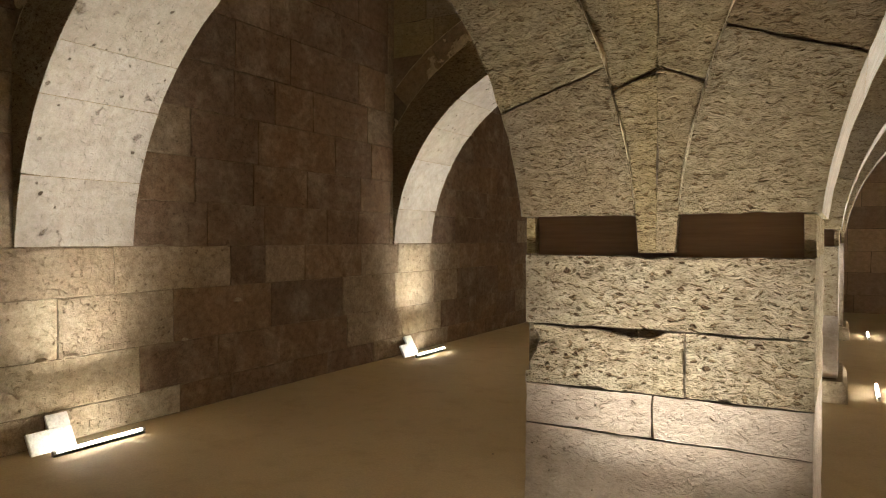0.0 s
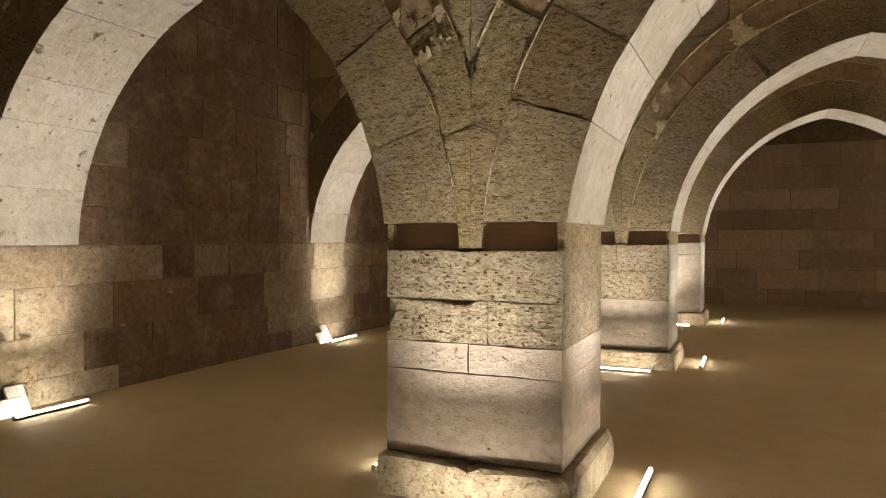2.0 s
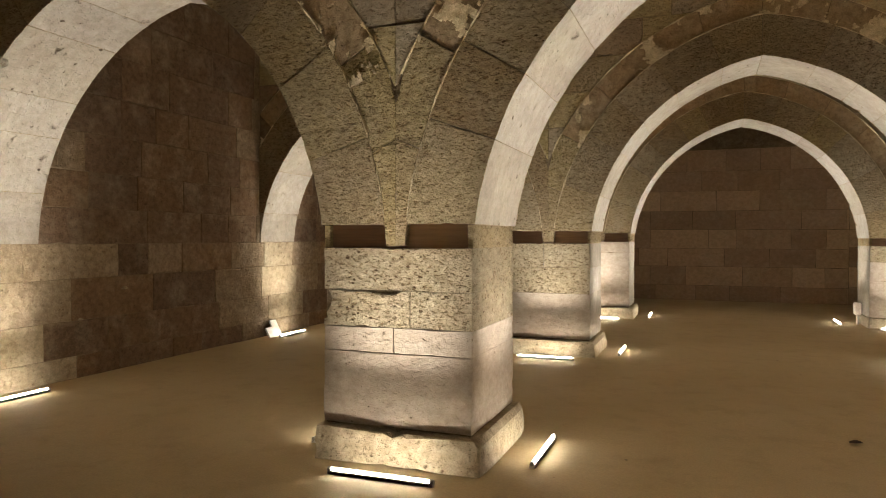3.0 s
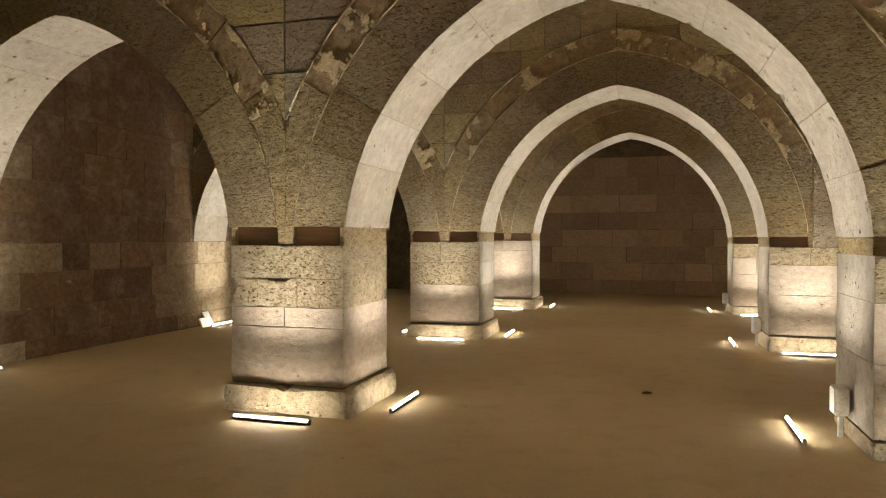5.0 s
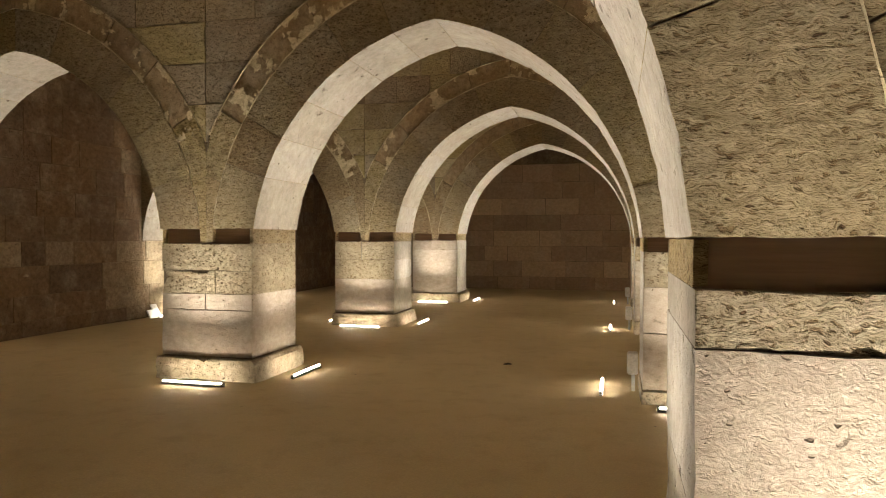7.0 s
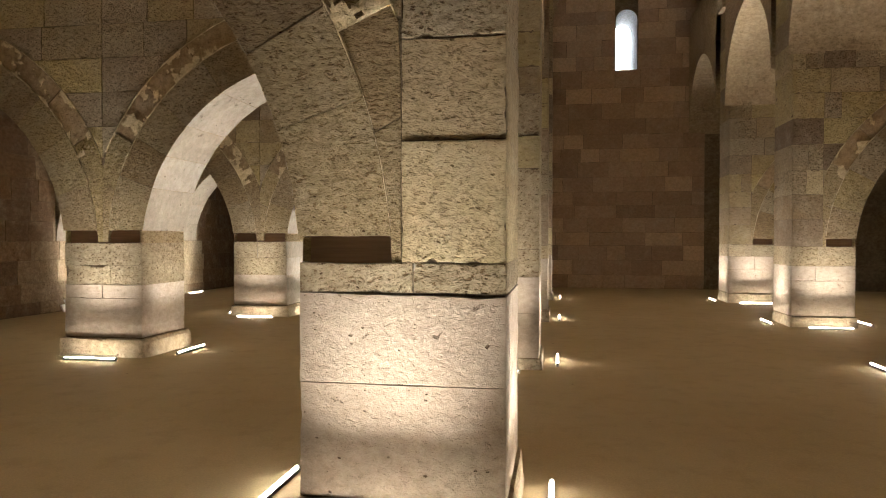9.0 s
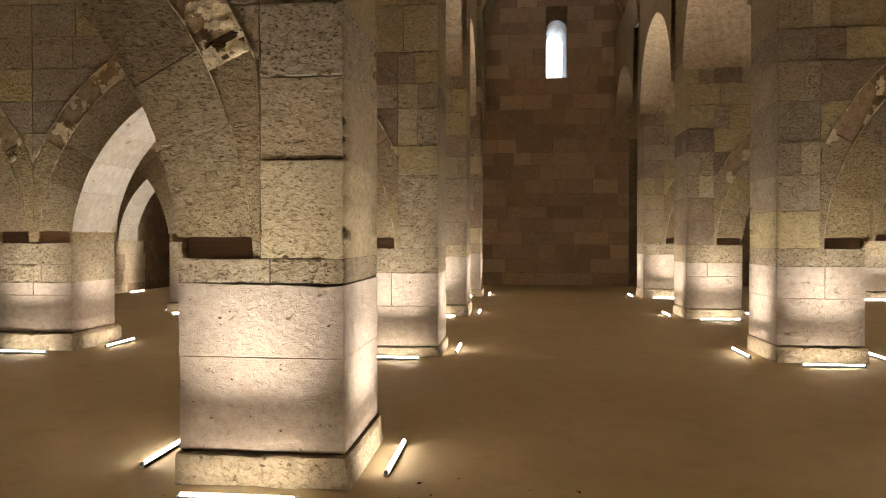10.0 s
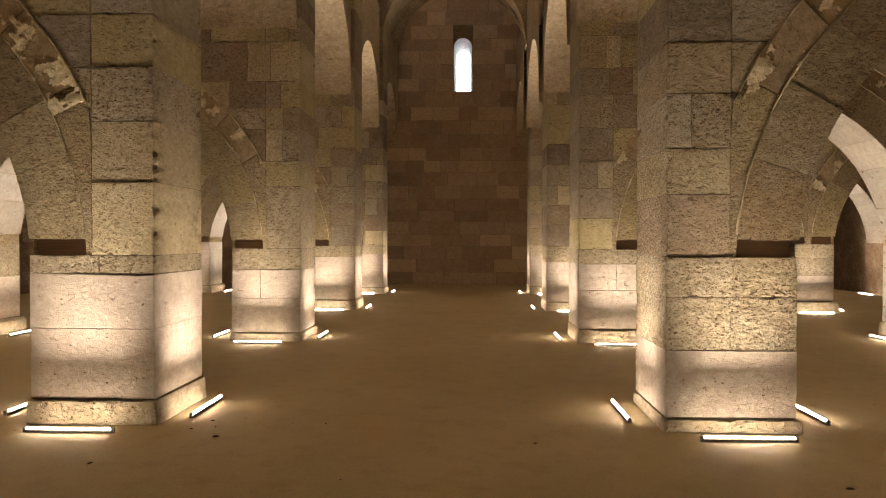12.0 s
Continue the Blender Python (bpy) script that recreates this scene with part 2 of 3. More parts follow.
def worn(poly, y0, y1, rng, wear=0.008, step=0.14, rings=3, gap=0.003, turn=None, wander=0.0035):
    """A stone: the outline poly (x, z, anticlockwise seen from -y) from y0 back to y1, with chipped arrises and uneven faces."""
    pts = []
    for x, z in resample(poly, step):
        q = noise.noise_vector((x * 6.0, y0 * 3.0, z * 6.0)) + 0.6 * noise.noise_vector((x * 17.0, y0 * 3.0, z * 17.0))
        pts.append((x + wander * q.x, z + wander * q.z))
    cx, cz = sum(p[0] for p in pts) / len(pts), sum(p[1] for p in pts) / len(pts)
    bm = bmesh.new()
    sink = rng.uniform(-0.005, 0.002)

    def ring(y, inset, jit, rough=0.0):
        vs = []
        for x, z in pts:
            d = math.hypot(x - cx, z - cz) or 1
            k = inset + jit * (rng.random() ** 3.5 + (2.4 * rng.random() if rng.random() < 0.07 else 0)) + gap
            vs.append(bm.verts.new((x - (x - cx) / d * k, y + rng.uniform(-rough, rough), z - (z - cz) / d * k)))
        return vs

    loops = [ring(y0 + sink, wear * 0.35, wear * 2.6), ring(y0 + sink + wear * 0.7, 0, wear * 1.2, wear * 0.3)]
    for i in range(1, rings + 1):
        loops.append(ring(y0 + (y1 - y0) * i / (rings + 1), 0, 0.0003))
    loops += [ring(y1 - sink - wear, 0, wear * 1.6), ring(y1 - sink, wear * 0.8, wear * 2)]
    for a, b in zip(loops, loops[1:]):
        for i in range(len(pts)):
            j = (i + 1) % len(pts)
            bm.faces.new((a[i], b[i], b[j], a[j]))
    for lp, y, flip in ((loops[0], y0 + sink, False), (loops[-1], y1 - sink, True)):
        inner = []
        for v in lp:
            inner.append(bm.verts.new((cx + (v.co.x - cx) * 0.55, y + rng.uniform(-0.0008, 0.0008), cz + (v.co.z - cz) * 0.55)))
        mid = bm.verts.new((cx, y, cz))
        for i in range(len(pts)):
            j = (i + 1) % len(pts)
            q = (lp[i], lp[j], inner[j], inner[i])
            t = (inner[i], inner[j], mid)
            bm.faces.new(q[::-1] if flip else q)
            bm.faces.new(t[::-1] if flip else t)
    bmesh.ops.recalc_face_normals(bm, faces=bm.faces)
    if turn:
        bmesh.ops.transform(bm, matrix=turn, verts=bm.verts)
    return bm


def bitten(x0, x1, z0, z1, rng, most=2):
    """A block's outline with a few lumps broken out along its bed joints."""
    low, high = [(x0, z0)], [(x1, z1)]
    for line, a, b, z, s in ((low, x0, x1, z0, 1), (high, x1, x0, z1, -1)):
        k = rng.randint(0, most)
        for i in range(k):
            c = a + (b - a) * (i + rng.uniform(0.25, 0.75)) / k
            w, d = s * rng.uniform(0.015, 0.05), s * rng.uniform(0.006, 0.022)
            if abs(b - a) > 0.3:
                line += [(c - w, z), (c - 0.55 * w, z + d * 0.9), (c + 0.3 * w, z + d), (c + w, z)]
    return low + [(x1, z0)] + high + [(x0, z1)]


def rect(x0, x1, z0, z1):
    return [(x0, z0), (x1, z0), (x1, z1), (x0, z1)]


def box(x0, x1, y0, y1, z0, z1, bevel=0.0, bm=None):
    bm = bm or bmesh.new()
    made = bmesh.ops.create_cube(bm, size=1.0, matrix=Matrix.LocRotScale(
        ((x0 + x1) / 2, (y0 + y1) / 2, (z0 + z1) / 2), None, (x1 - x0, y1 - y0, z1 - z0)))
    if bevel:
        bmesh.ops.bevel(bm, geom=list({e for v in made["verts"] for e in v.link_edges}), offset=bevel, segments=2, affect="EDGES")
    return bm


def empty(name, x, y, z=0.0):
    ob = new(name)
    ob.location = (x, y, z)
    bpy.context.view_layer.update()
    return ob


def hang(ob, parent):
    ob.parent = parent
    ob.matrix_parent_inverse = Matrix.Translation(parent.location).inverted()
    return ob


# ---- setting ----
def slab(name, x0, x1, y0, y1, z0, z1, material, label, category):
    ob = part(name, box(x0, x1, y0, y1, z0, z1), material)
    return tagged(ob, label, category, kind="structure")


def make_floor():
    bm = bmesh.new()
    nx, ny = 60, 72
    x0, x1, y0, y1 = WALL_L - 0.6, WALL_R + 0.6, WALL_BACK - 0.6, WALL_END + 0.6
    grid = [[bm.verts.new((x0 + (x1 - x0) * i / nx, y0 + (y1 - y0) * j / ny,
             0.012 * (noise.noise((i * 0.35, j * 0.35, 0)) - 0.3))) for i in range(nx + 1)] for j in range(ny + 1)]
    for j in range(ny):
        for i in range(nx):
            bm.faces.new((grid[j][i], grid[j][i + 1], grid[j + 1][i + 1], grid[j + 1][i])).smooth = True
    return tagged(part("floor", bm, EARTH), "worn brown earthen screed floor with dark specks", "floor", kind="structure")


make_floor()
wall_left = slab("wall_left", WALL_L - 0.9, WALL_L - 0.012, WALL_BACK - 0.9, WALL_END + 0.9, -0.2, 6.2, MORTAR,
                 "outer wall of large stained brown limestone blocks", "wall")
slab("wall_right", WALL_R + 0.012, WALL_R + 0.9, WALL_BACK - 0.9, WALL_END + 0.9, -0.2, 6.2, WALLING,
     "outer wall of stained brown limestone", "wall")
# added behind the camera's path, never in view, to shut the hall
slab("wall_back", WALL_L - 0.1, WALL_R + 0.1, WALL_BACK - 0.9, WALL_BACK, -0.2, 12.5, WALLING,
     "unseen plain brown limestone wall closing the hall", "wall")

WIN_X, WIN_W, WIN_Z0, WIN_Z1 = 2.86, 0.74, 7.66, 9.76


def make_end_wall():
    """The end wall with a round-headed slit cut through it."""
    bm = bmesh.new()
    r = WIN_W / 2
    head = [(WIN_X + r * math.cos(math.pi * i / 12), WIN_Z1 - r + r * math.sin(math.pi * i / 12)) for i in range(13)]
    hole = [(WIN_X - r, WIN_Z0), (WIN_X + r, WIN_Z0)] + head
    y0, y1 = WALL_END + 0.012, WALL_END + 1.7
    xs, zs = (WALL_L - 0.1, WALL_R + 0.1), (-0.2, 13.0)
    reveal = []
    for y, k in ((y0, 1.0), (y1, 0.8)):
        outer = [bm.verts.new((x, y, z)) for x, z in ((xs[0], zs[0]), (xs[1], zs[0]), (xs[1], zs[1]), (xs[0], zs[1]))]
        inner = [bm.verts.new((WIN_X + (x - WIN_X) * k, y, z if z < WIN_Z0 + 0.01 else WIN_Z0 + (z - WIN_Z0) * (0.985 if k < 1 else 1))) for x, z in hole]
        edges = [bm.edges.new((a, b)) for lp in (outer, inner) for a, b in zip(lp, lp[1:] + lp[:1])]
        bmesh.ops.triangle_fill(bm, use_beauty=True, edges=edges)
        if k == 1:
            near = inner
        else:
            for i in range(len(inner)):
                j = (i + 1) % len(inner)
                reveal.append(bm.faces.new((near[i], near[j], inner[j], inner[i])))
    for f in reveal:
        f.material_index = 1
    bmesh.ops.recalc_face_normals(bm, faces=bm.faces)
    wall = part("wall_end", bm, MORTAR)
    wall.data.materials.append(PALE_REVEAL)
    return tagged(wall, "tall dark end wall of stained limestone blocks", "wall", kind="structure")


wall_end = make_end_wall()
tagged(part("backdrop", box(WIN_X - 2.5, WIN_X + 2.5, WALL_END + 3.0, WALL_END + 3.05, 6.0, 12.0), DAYLIGHT),
       "bright hazy daylight outside the slit window", "sky", kind="structure")


def half_arc(x_spring, x_apex, z_spring, z_apex, n):
    """Points of one half of a pointed arch, from the springing to the apex."""
    a, rise = abs(x_apex - x_spring), z_apex - z_spring
    R = (a * a + rise * rise) / (2 * a)
    s = 1 if x_apex > x_spring else -1
    top = math.atan2(rise, R - a) if R > a else math.pi / 2
    top = math.pi - math.acos(max(-1, min(1, (a - R) / R))) if R > a else math.acos((R - a) / R)
    return [(x_spring + s * (R - R * math.cos(top * i / n)), z_spring + R * math.sin(top * i / n)) for i in range(n + 1)]


def arch_line(x0, x1, z0, z1, n=14):
    xm = (x0 + x1) / 2
    left, right = half_arc(x0, xm, z0, z1, n), half_arc(x1, xm, z0, z1, n)
    return left + right[::-1][1:]


def make_vault(name, line, u0, u1, along, thick, label):
    """A barrel vault: the curve line (across, z) drawn out from u0 to u1, with thickness and raised courses."""
    bm = bmesh.new()
    n = max(2, round((u1 - u0) / 0.75))

    def at(a, u, z):
        return (u, a, z) if along == "x" else (a, u, z)
    rows = []
    for k in range(n + 1):
        u = u0 + (u1 - u0) * k / n
        rows.append([bm.verts.new(at(a, u, z + 0.012 * noise.noise((a * 2, u * 2, z)))) for a, z in line])
    backs = [[bm.verts.new(at(line[i][0], u, line[i][1] + thick)) for i in range(len(line))] for u in (u0, u1)]
    for ra, rb in zip(rows, rows[1:]):
        for i in range(len(line) - 1):
            bm.faces.new((ra[i], ra[i + 1], rb[i + 1], rb[i]))
    for rr, bb in ((rows[0], backs[0]), (rows[-1], backs[1])):
        for i in range(len(line) - 1):
            bm.faces.new((rr[i], bb[i], bb[i + 1], rr[i + 1]))
    for i in range(len(line) - 1):
        bm.faces.new((backs[0][i], backs[1][i], backs[1][i + 1], backs[0][i + 1]))
    bmesh.ops.recalc_face_normals(bm, faces=bm.faces)
    return tagged(part(name, bm, VAULTING), label, "ceiling", kind="structure")


bay_edges = [WALL_BACK] + [v for y in ROWS_Y for v in (y, y + DEEP)] + [WALL_END]
for i, (ya, yb) in enumerate(zip(bay_edges[::2], bay_edges[1::2])):
    line = arch_line(ya, yb, VAULT0, VAULT1)
    make_vault(f"ceiling_aisle_{i + 1}", line, WALL_L - 0.2, 0.2, "x", 0.4, "pointed barrel vault of brown stone")
    make_vault(f"ceiling_aisle_{i + 11}", line, 5.0, WALL_R + 0.2, "x", 0.4, "pointed barrel vault of brown stone")
NAVE0, NAVE1 = 0.247, 4.95
make_vault("ceiling_nave", arch_line(-0.1, 5.45, 8.9, 11.8, 18), WALL_BACK, WALL_END + 0.05, "y", 0.5, "high pointed vault over the nave")


def make_nave_wall(name, x0, x1, label):
    """The upper wall of the nave, pierced by the mouths of the aisle vaults."""
    bm = bmesh.new()
    top = 9.3
    for ya, yb in zip(bay_edges[::2], bay_edges[1::2]):
        line = arch_line(ya, yb, VAULT0, VAULT1, 12)
        vs = [[(bm.verts.new((x, y, z)), bm.verts.new((x, y, top))) for y, z in line] for x in (x0, x1)]
        for i in range(len(line) - 1):
            for side in vs:
                bm.faces.new((side[i][0], side[i + 1][0], side[i + 1][1], side[i][1]))
            bm.faces.new((vs[0][i][0], vs[1][i][0], vs[1][i + 1][0], vs[0][i + 1][0]))
    bmesh.ops.recalc_face_normals(bm, faces=bm.faces)
    return tagged(part(name, bm, VAULTING), label, "wall", kind="structure")


make_nave_wall("wall_nave_1", -0.35, NAVE0 - 0.02, "upper nave wall pierced by pointed vault mouths")
make_nave_wall("wall_nave_2", NAVE1 + 0.02, 5.55, "upper nave wall pierced by pointed vault mouths")
# unseen slabs above the vaults, added to keep sky light out
slab("ceiling_roof", WALL_L - 0.9, WALL_R + 0.9, WALL_BACK - 0.9, WALL_END + 1.0, 12.6, 13.0, VAULTING, "unseen roof slab over the vaults", "ceiling")
slab("wall_upper_1", WALL_L - 0.9, WALL_L - 0.3, WALL_BACK - 0.9, WALL_END + 0.9, 6.2, 12.6, VAULTING, "unseen upper outer wall", "wall")
slab("wall_upper_2", WALL_R + 0.3, WALL_R + 0.9, WALL_BACK - 0.9, WALL_END + 0.9, 6.2, 12.6, VAULTING, "unseen upper outer wall", "wall")


# ---- piers ----
class Half:
    """One half of an arch: a circle through the springing at the pier's face and the apex."""

    def __init__(self, x_spring, x_apex):
        a, rise = abs(x_apex - x_spring), APEX - SPRING
        self.R = (a * a + rise * rise) / (2 * a)
        self.s = 1 if x_apex > x_spring else -1
        self.x, self.apex = x_spring, x_apex

    def angle_z(self, r, z):
        return math.asin(max(-1, min(1, (z - SPRING) / r)))

    def angle_apex(self, r):
        return math.acos(max(-1, min(1, (self.R - abs(self.apex - self.x)) / r)))

    def at(self, r, a):
        return (self.x + self.s * (self.R - r * math.cos(a)), SPRING + r * math.sin(a))

    def x_at(self, r, z):
        """Where the circle of radius r stands at height z, or None above its crown."""
        top = self.at(r, self.angle_apex(r))[1]
        if z >= top:
            return None
        return self.at(r, self.angle_z(r, z))[0]


COURSES = {
    "a2": [0.28, 0.85, 1.045, 1.33, SLOT0],
    "b1": [0.24, 0.90, 1.42, NAVE_SLOT0],
    "b2": [0.15, 0.74, 1.225, NAVE_SLOT0],
    "a3": [0.25, 0.92, 1.30, SLOT0],
    "a4": [0.25, 1.42, SLOT0],
    "c1": [0.13, 0.74, 1.225, NAVE_SLOT0],
}
SPLITS = {"a2": [0, 0.49, 0.6, 0], "b1": [0, 0, 0.56], "c1": [0, 0.5, 0.52], "b2": [0, 0.42, 0], "a3": [0, 0, 0.45]}
COLUMNS = {
    "b1": [2.28, 2.85, 3.36, 3.85, 4.36, 4.85, 5.35],
    "b2": [2.66, 3.09, 3.64, 4.0, 4.46, 5.14],
    "c1": [2.16, 2.576, 3.074, 3.535, 4.05, 4.55, 5.1],
}


def column_levels(key, row):
    """The heights of a nave pier's courses above its slot."""
    rng = random.Random(f"column {key}{row}")
    lows = [NAVE_SLOT0] + COLUMNS.get(f"{key}{row}", [])
    while lows[-1] < 8.3:
        lows.append(lows[-1] + rng.uniform(0.42, 0.56))
    return lows


def bond(key, row, i, za):
    """How far a nave pier's course reaches over the arch, so that the joints break bond."""
    near, far = (faces("b", row)[0], faces("a", row)[1]) if key == "b" else (faces("c", row)[1], faces("d", row)[0])
    half = Half(near, (near + far) / 2)
    x = half.x_at(half.R + RING + BAND, za)
    mid = near - half.s * 0.6
    room = 9.0 if x is None else (x - mid) * half.s
    want = (0.0, 0.32, 0.12, 0.45)[i % 4]
    return want if room > want + 0.12 else 0.0


def smooth_cheek(block, key, name):
    """The faces of a pier block under an arch are dressed as smooth as the soffit."""
    sides = {"a": (-1,) if name == "a2" else (-1, 1), "b": (-1,), "c": (1,), "d": (-1, 1)}[key]
    block.data.materials.append(SOFFIT)
    for f in block.data.polygons:
        if f.normal.x * sides[0] > 0.85 or f.normal.x * sides[-1] > 0.85:
            f.material_index = 1


def make_pier(key, row):
    x0, x1 = faces(key, row)
    y0, y1 = ROWS_Y[row], ROWS_Y[row] + DEEP
    rng = random.Random(f"pier {key}{row}")
    name = f"{key}{row}"
    zs = COURSES.get(name)
    if not zs:
        zs = [rng.uniform(0.2, 0.28), rng.uniform(0.78, 0.95), rng.uniform(1.2, 1.36), NAVE_SLOT0 if key in "bc" else SLOT0]
    nave = key in "bc"
    slot0, slot1 = (NAVE_SLOT0, NAVE_SLOT1) if nave else (SLOT0, SLOT1)
    root = empty("stone_pier", (x0 + x1) / 2, (y0 + y1) / 2)
    tagged(root, "tall square limestone nave pier with pitted and tooled blocks" if nave else "square limestone pier with pitted blocks and shadowed beam slots", "pier", "arcade piers")
    # plinth, chipped and wider than the pier
    out = 0.05 if nave else 0.10
    base = zs[0] - 0.012
    p = worn([(x0 - out * 0.4, 0), (x1 + out, 0), (x1 + out * 0.85, base * 0.8), (x1 + out * 0.5, base), (x0 - out * 0.2, base), (x0 - out * 0.35, base * 0.8)],
             y0 - out * 0.9, y1 + out * 0.7, rng, 0.022, 0.08, 5)
    hang(part("plinth", p, FOOT_STONE, None, "chipped pale base stone"), root)
    hang(part("core", box(x0 + 0.014, x1 - 0.014, y0 + 0.022, y1 - 0.022, 0.02, slot0 - 0.01), MORTAR, None, "mortar in the joints"), root)
    splits = SPLITS.get(name)
    for i, (za, zb) in enumerate(zip(zs, zs[1:])):
        if splits:
            f = splits[i]
        else:
            f = rng.uniform(0.35, 0.65) if i >= 1 and rng.random() < 0.7 else 0
        cut = [x0, x0 + (x1 - x0) * f, x1] if f else [x0, x1]
        mat = DRESSED if zb < 1.1 or (nave and zb < 1.45 and name != "c1") or (name == "a4") else PITTED
        for k, (xa, xb) in enumerate(zip(cut, cut[1:])):
            poly = bitten(xa, xb, za, zb, rng, 2 if mat == PITTED else 0)
            if name == "a2" and i == 2 and k == 0:
                # the weathered stone with a lost corner and a hollow under the joint
                poly = [(xa, za), (xb, za), (xb, zb), (xb - 0.06, zb), (xb - 0.1, zb - 0.035), (xb - 0.22, zb - 0.03), (xb - 0.3, zb - 0.008), (xa + 0.03, zb),
                        (xa + 0.06, zb - 0.06), (xa + 0.055, zb - 0.13), (xa + 0.02, zb - 0.19), (xa + 0.035, za + 0.06), (xa, za + 0.05)]
            if name == "b1" and i == 1:
                poly = [(xa, za), (xb, za), (xb, zb - 0.012), (xb - 0.16, zb - 0.022), (xb - 0.34, zb - 0.01), (xb - 0.6, zb - 0.006), (xa, zb)]
            block = hang(part("stone_block", worn(poly, y0, y1, rng, 0.004 if mat == DRESSED else 0.006, 0.065, 5), mat), root)
            smooth_cheek(block, key, name)
    # the slots for tie beams
    if nave:
        inner = x0 + 0.6 if key == "b" else x1 - 0.6
        a, b = (x0 + 0.03, inner) if key == "b" else (inner, x1 - 0.03)
        hang(part("beam_slot", box(a, b, y0 + 0.075, y1 - 0.075, slot0 - 0.01, slot1 + 0.05), SLOT_BACK, None, "shadowed brown back of a beam slot"), root)
        cheek = (x0, x0 + 0.045) if key == "b" else (x1 - 0.045, x1)
        hang(part("stone_block", worn(rect(*cheek, slot0, slot1), y0 + 0.05, y1 - 0.05, rng, 0.006), ROUGH), root)
        ca, cb = (inner, x1) if key == "b" else (x0, inner)
        hang(part("core", box(ca + 0.014, cb - 0.014, y0 + 0.022, y1 - 0.022, 1.5, 8.4), MORTAR, None, "mortar in the joints"), root)
        lows = column_levels(key, row)
        for i, (za, zb) in enumerate(zip(lows, lows[1:])):
            reach = bond(key, row, i, za) if zb < VAULT0 else 0.0
            ea, eb = (ca - reach, cb) if key == "b" else (ca, cb + reach)
            cut = [ea, eb] if i < 2 or rng.random() < 0.4 else [ea, ea + (eb - ea) * rng.uniform(0.3, 0.7), eb]
            for xa, xb in zip(cut, cut[1:]):
                hang(part("stone_block", worn(bitten(xa, xb, za, zb, rng), y0, y1, rng, 0.008, 0.065, 4, 0.0045), PITTED if rng.random() < 0.15 else COURSED), root)
    else:
        hang(part("beam_slot", box(x0 + 0.04, x1 - 0.04, y0 + 0.075, y1 - 0.075, SLOT0 - 0.01, SLOT1 + 0.05), SLOT_BACK, None, "shadowed brown back of a beam slot"), root)
        for cheek in ((x0, x0 + 0.045), (x1 - 0.045, x1)):
            hang(part("stone_block", worn(rect(*cheek, SLOT0, SLOT1), y0 + 0.02, y1 - 0.02, rng, 0.006), ROUGH), root)
    return root


# ---- arches ----
def prism(poly, y0, y1):
    bm = bmesh.new()
    a = [[bm.verts.new((x, y, z)) for x, z in poly] for y in (y0, y1)]
    for lp in a:
        bm.faces.new(lp)
    for i in range(len(poly)):
        j = (i + 1) % len(poly)
        bm.faces.new((a[0][i], a[0][j], a[1][j], a[1][i]))
    bmesh.ops.triangulate(bm, faces=[f for f in bm.faces if len(f.verts) > 4])
    bmesh.ops.recalc_face_normals(bm, faces=bm.faces)
    return bm


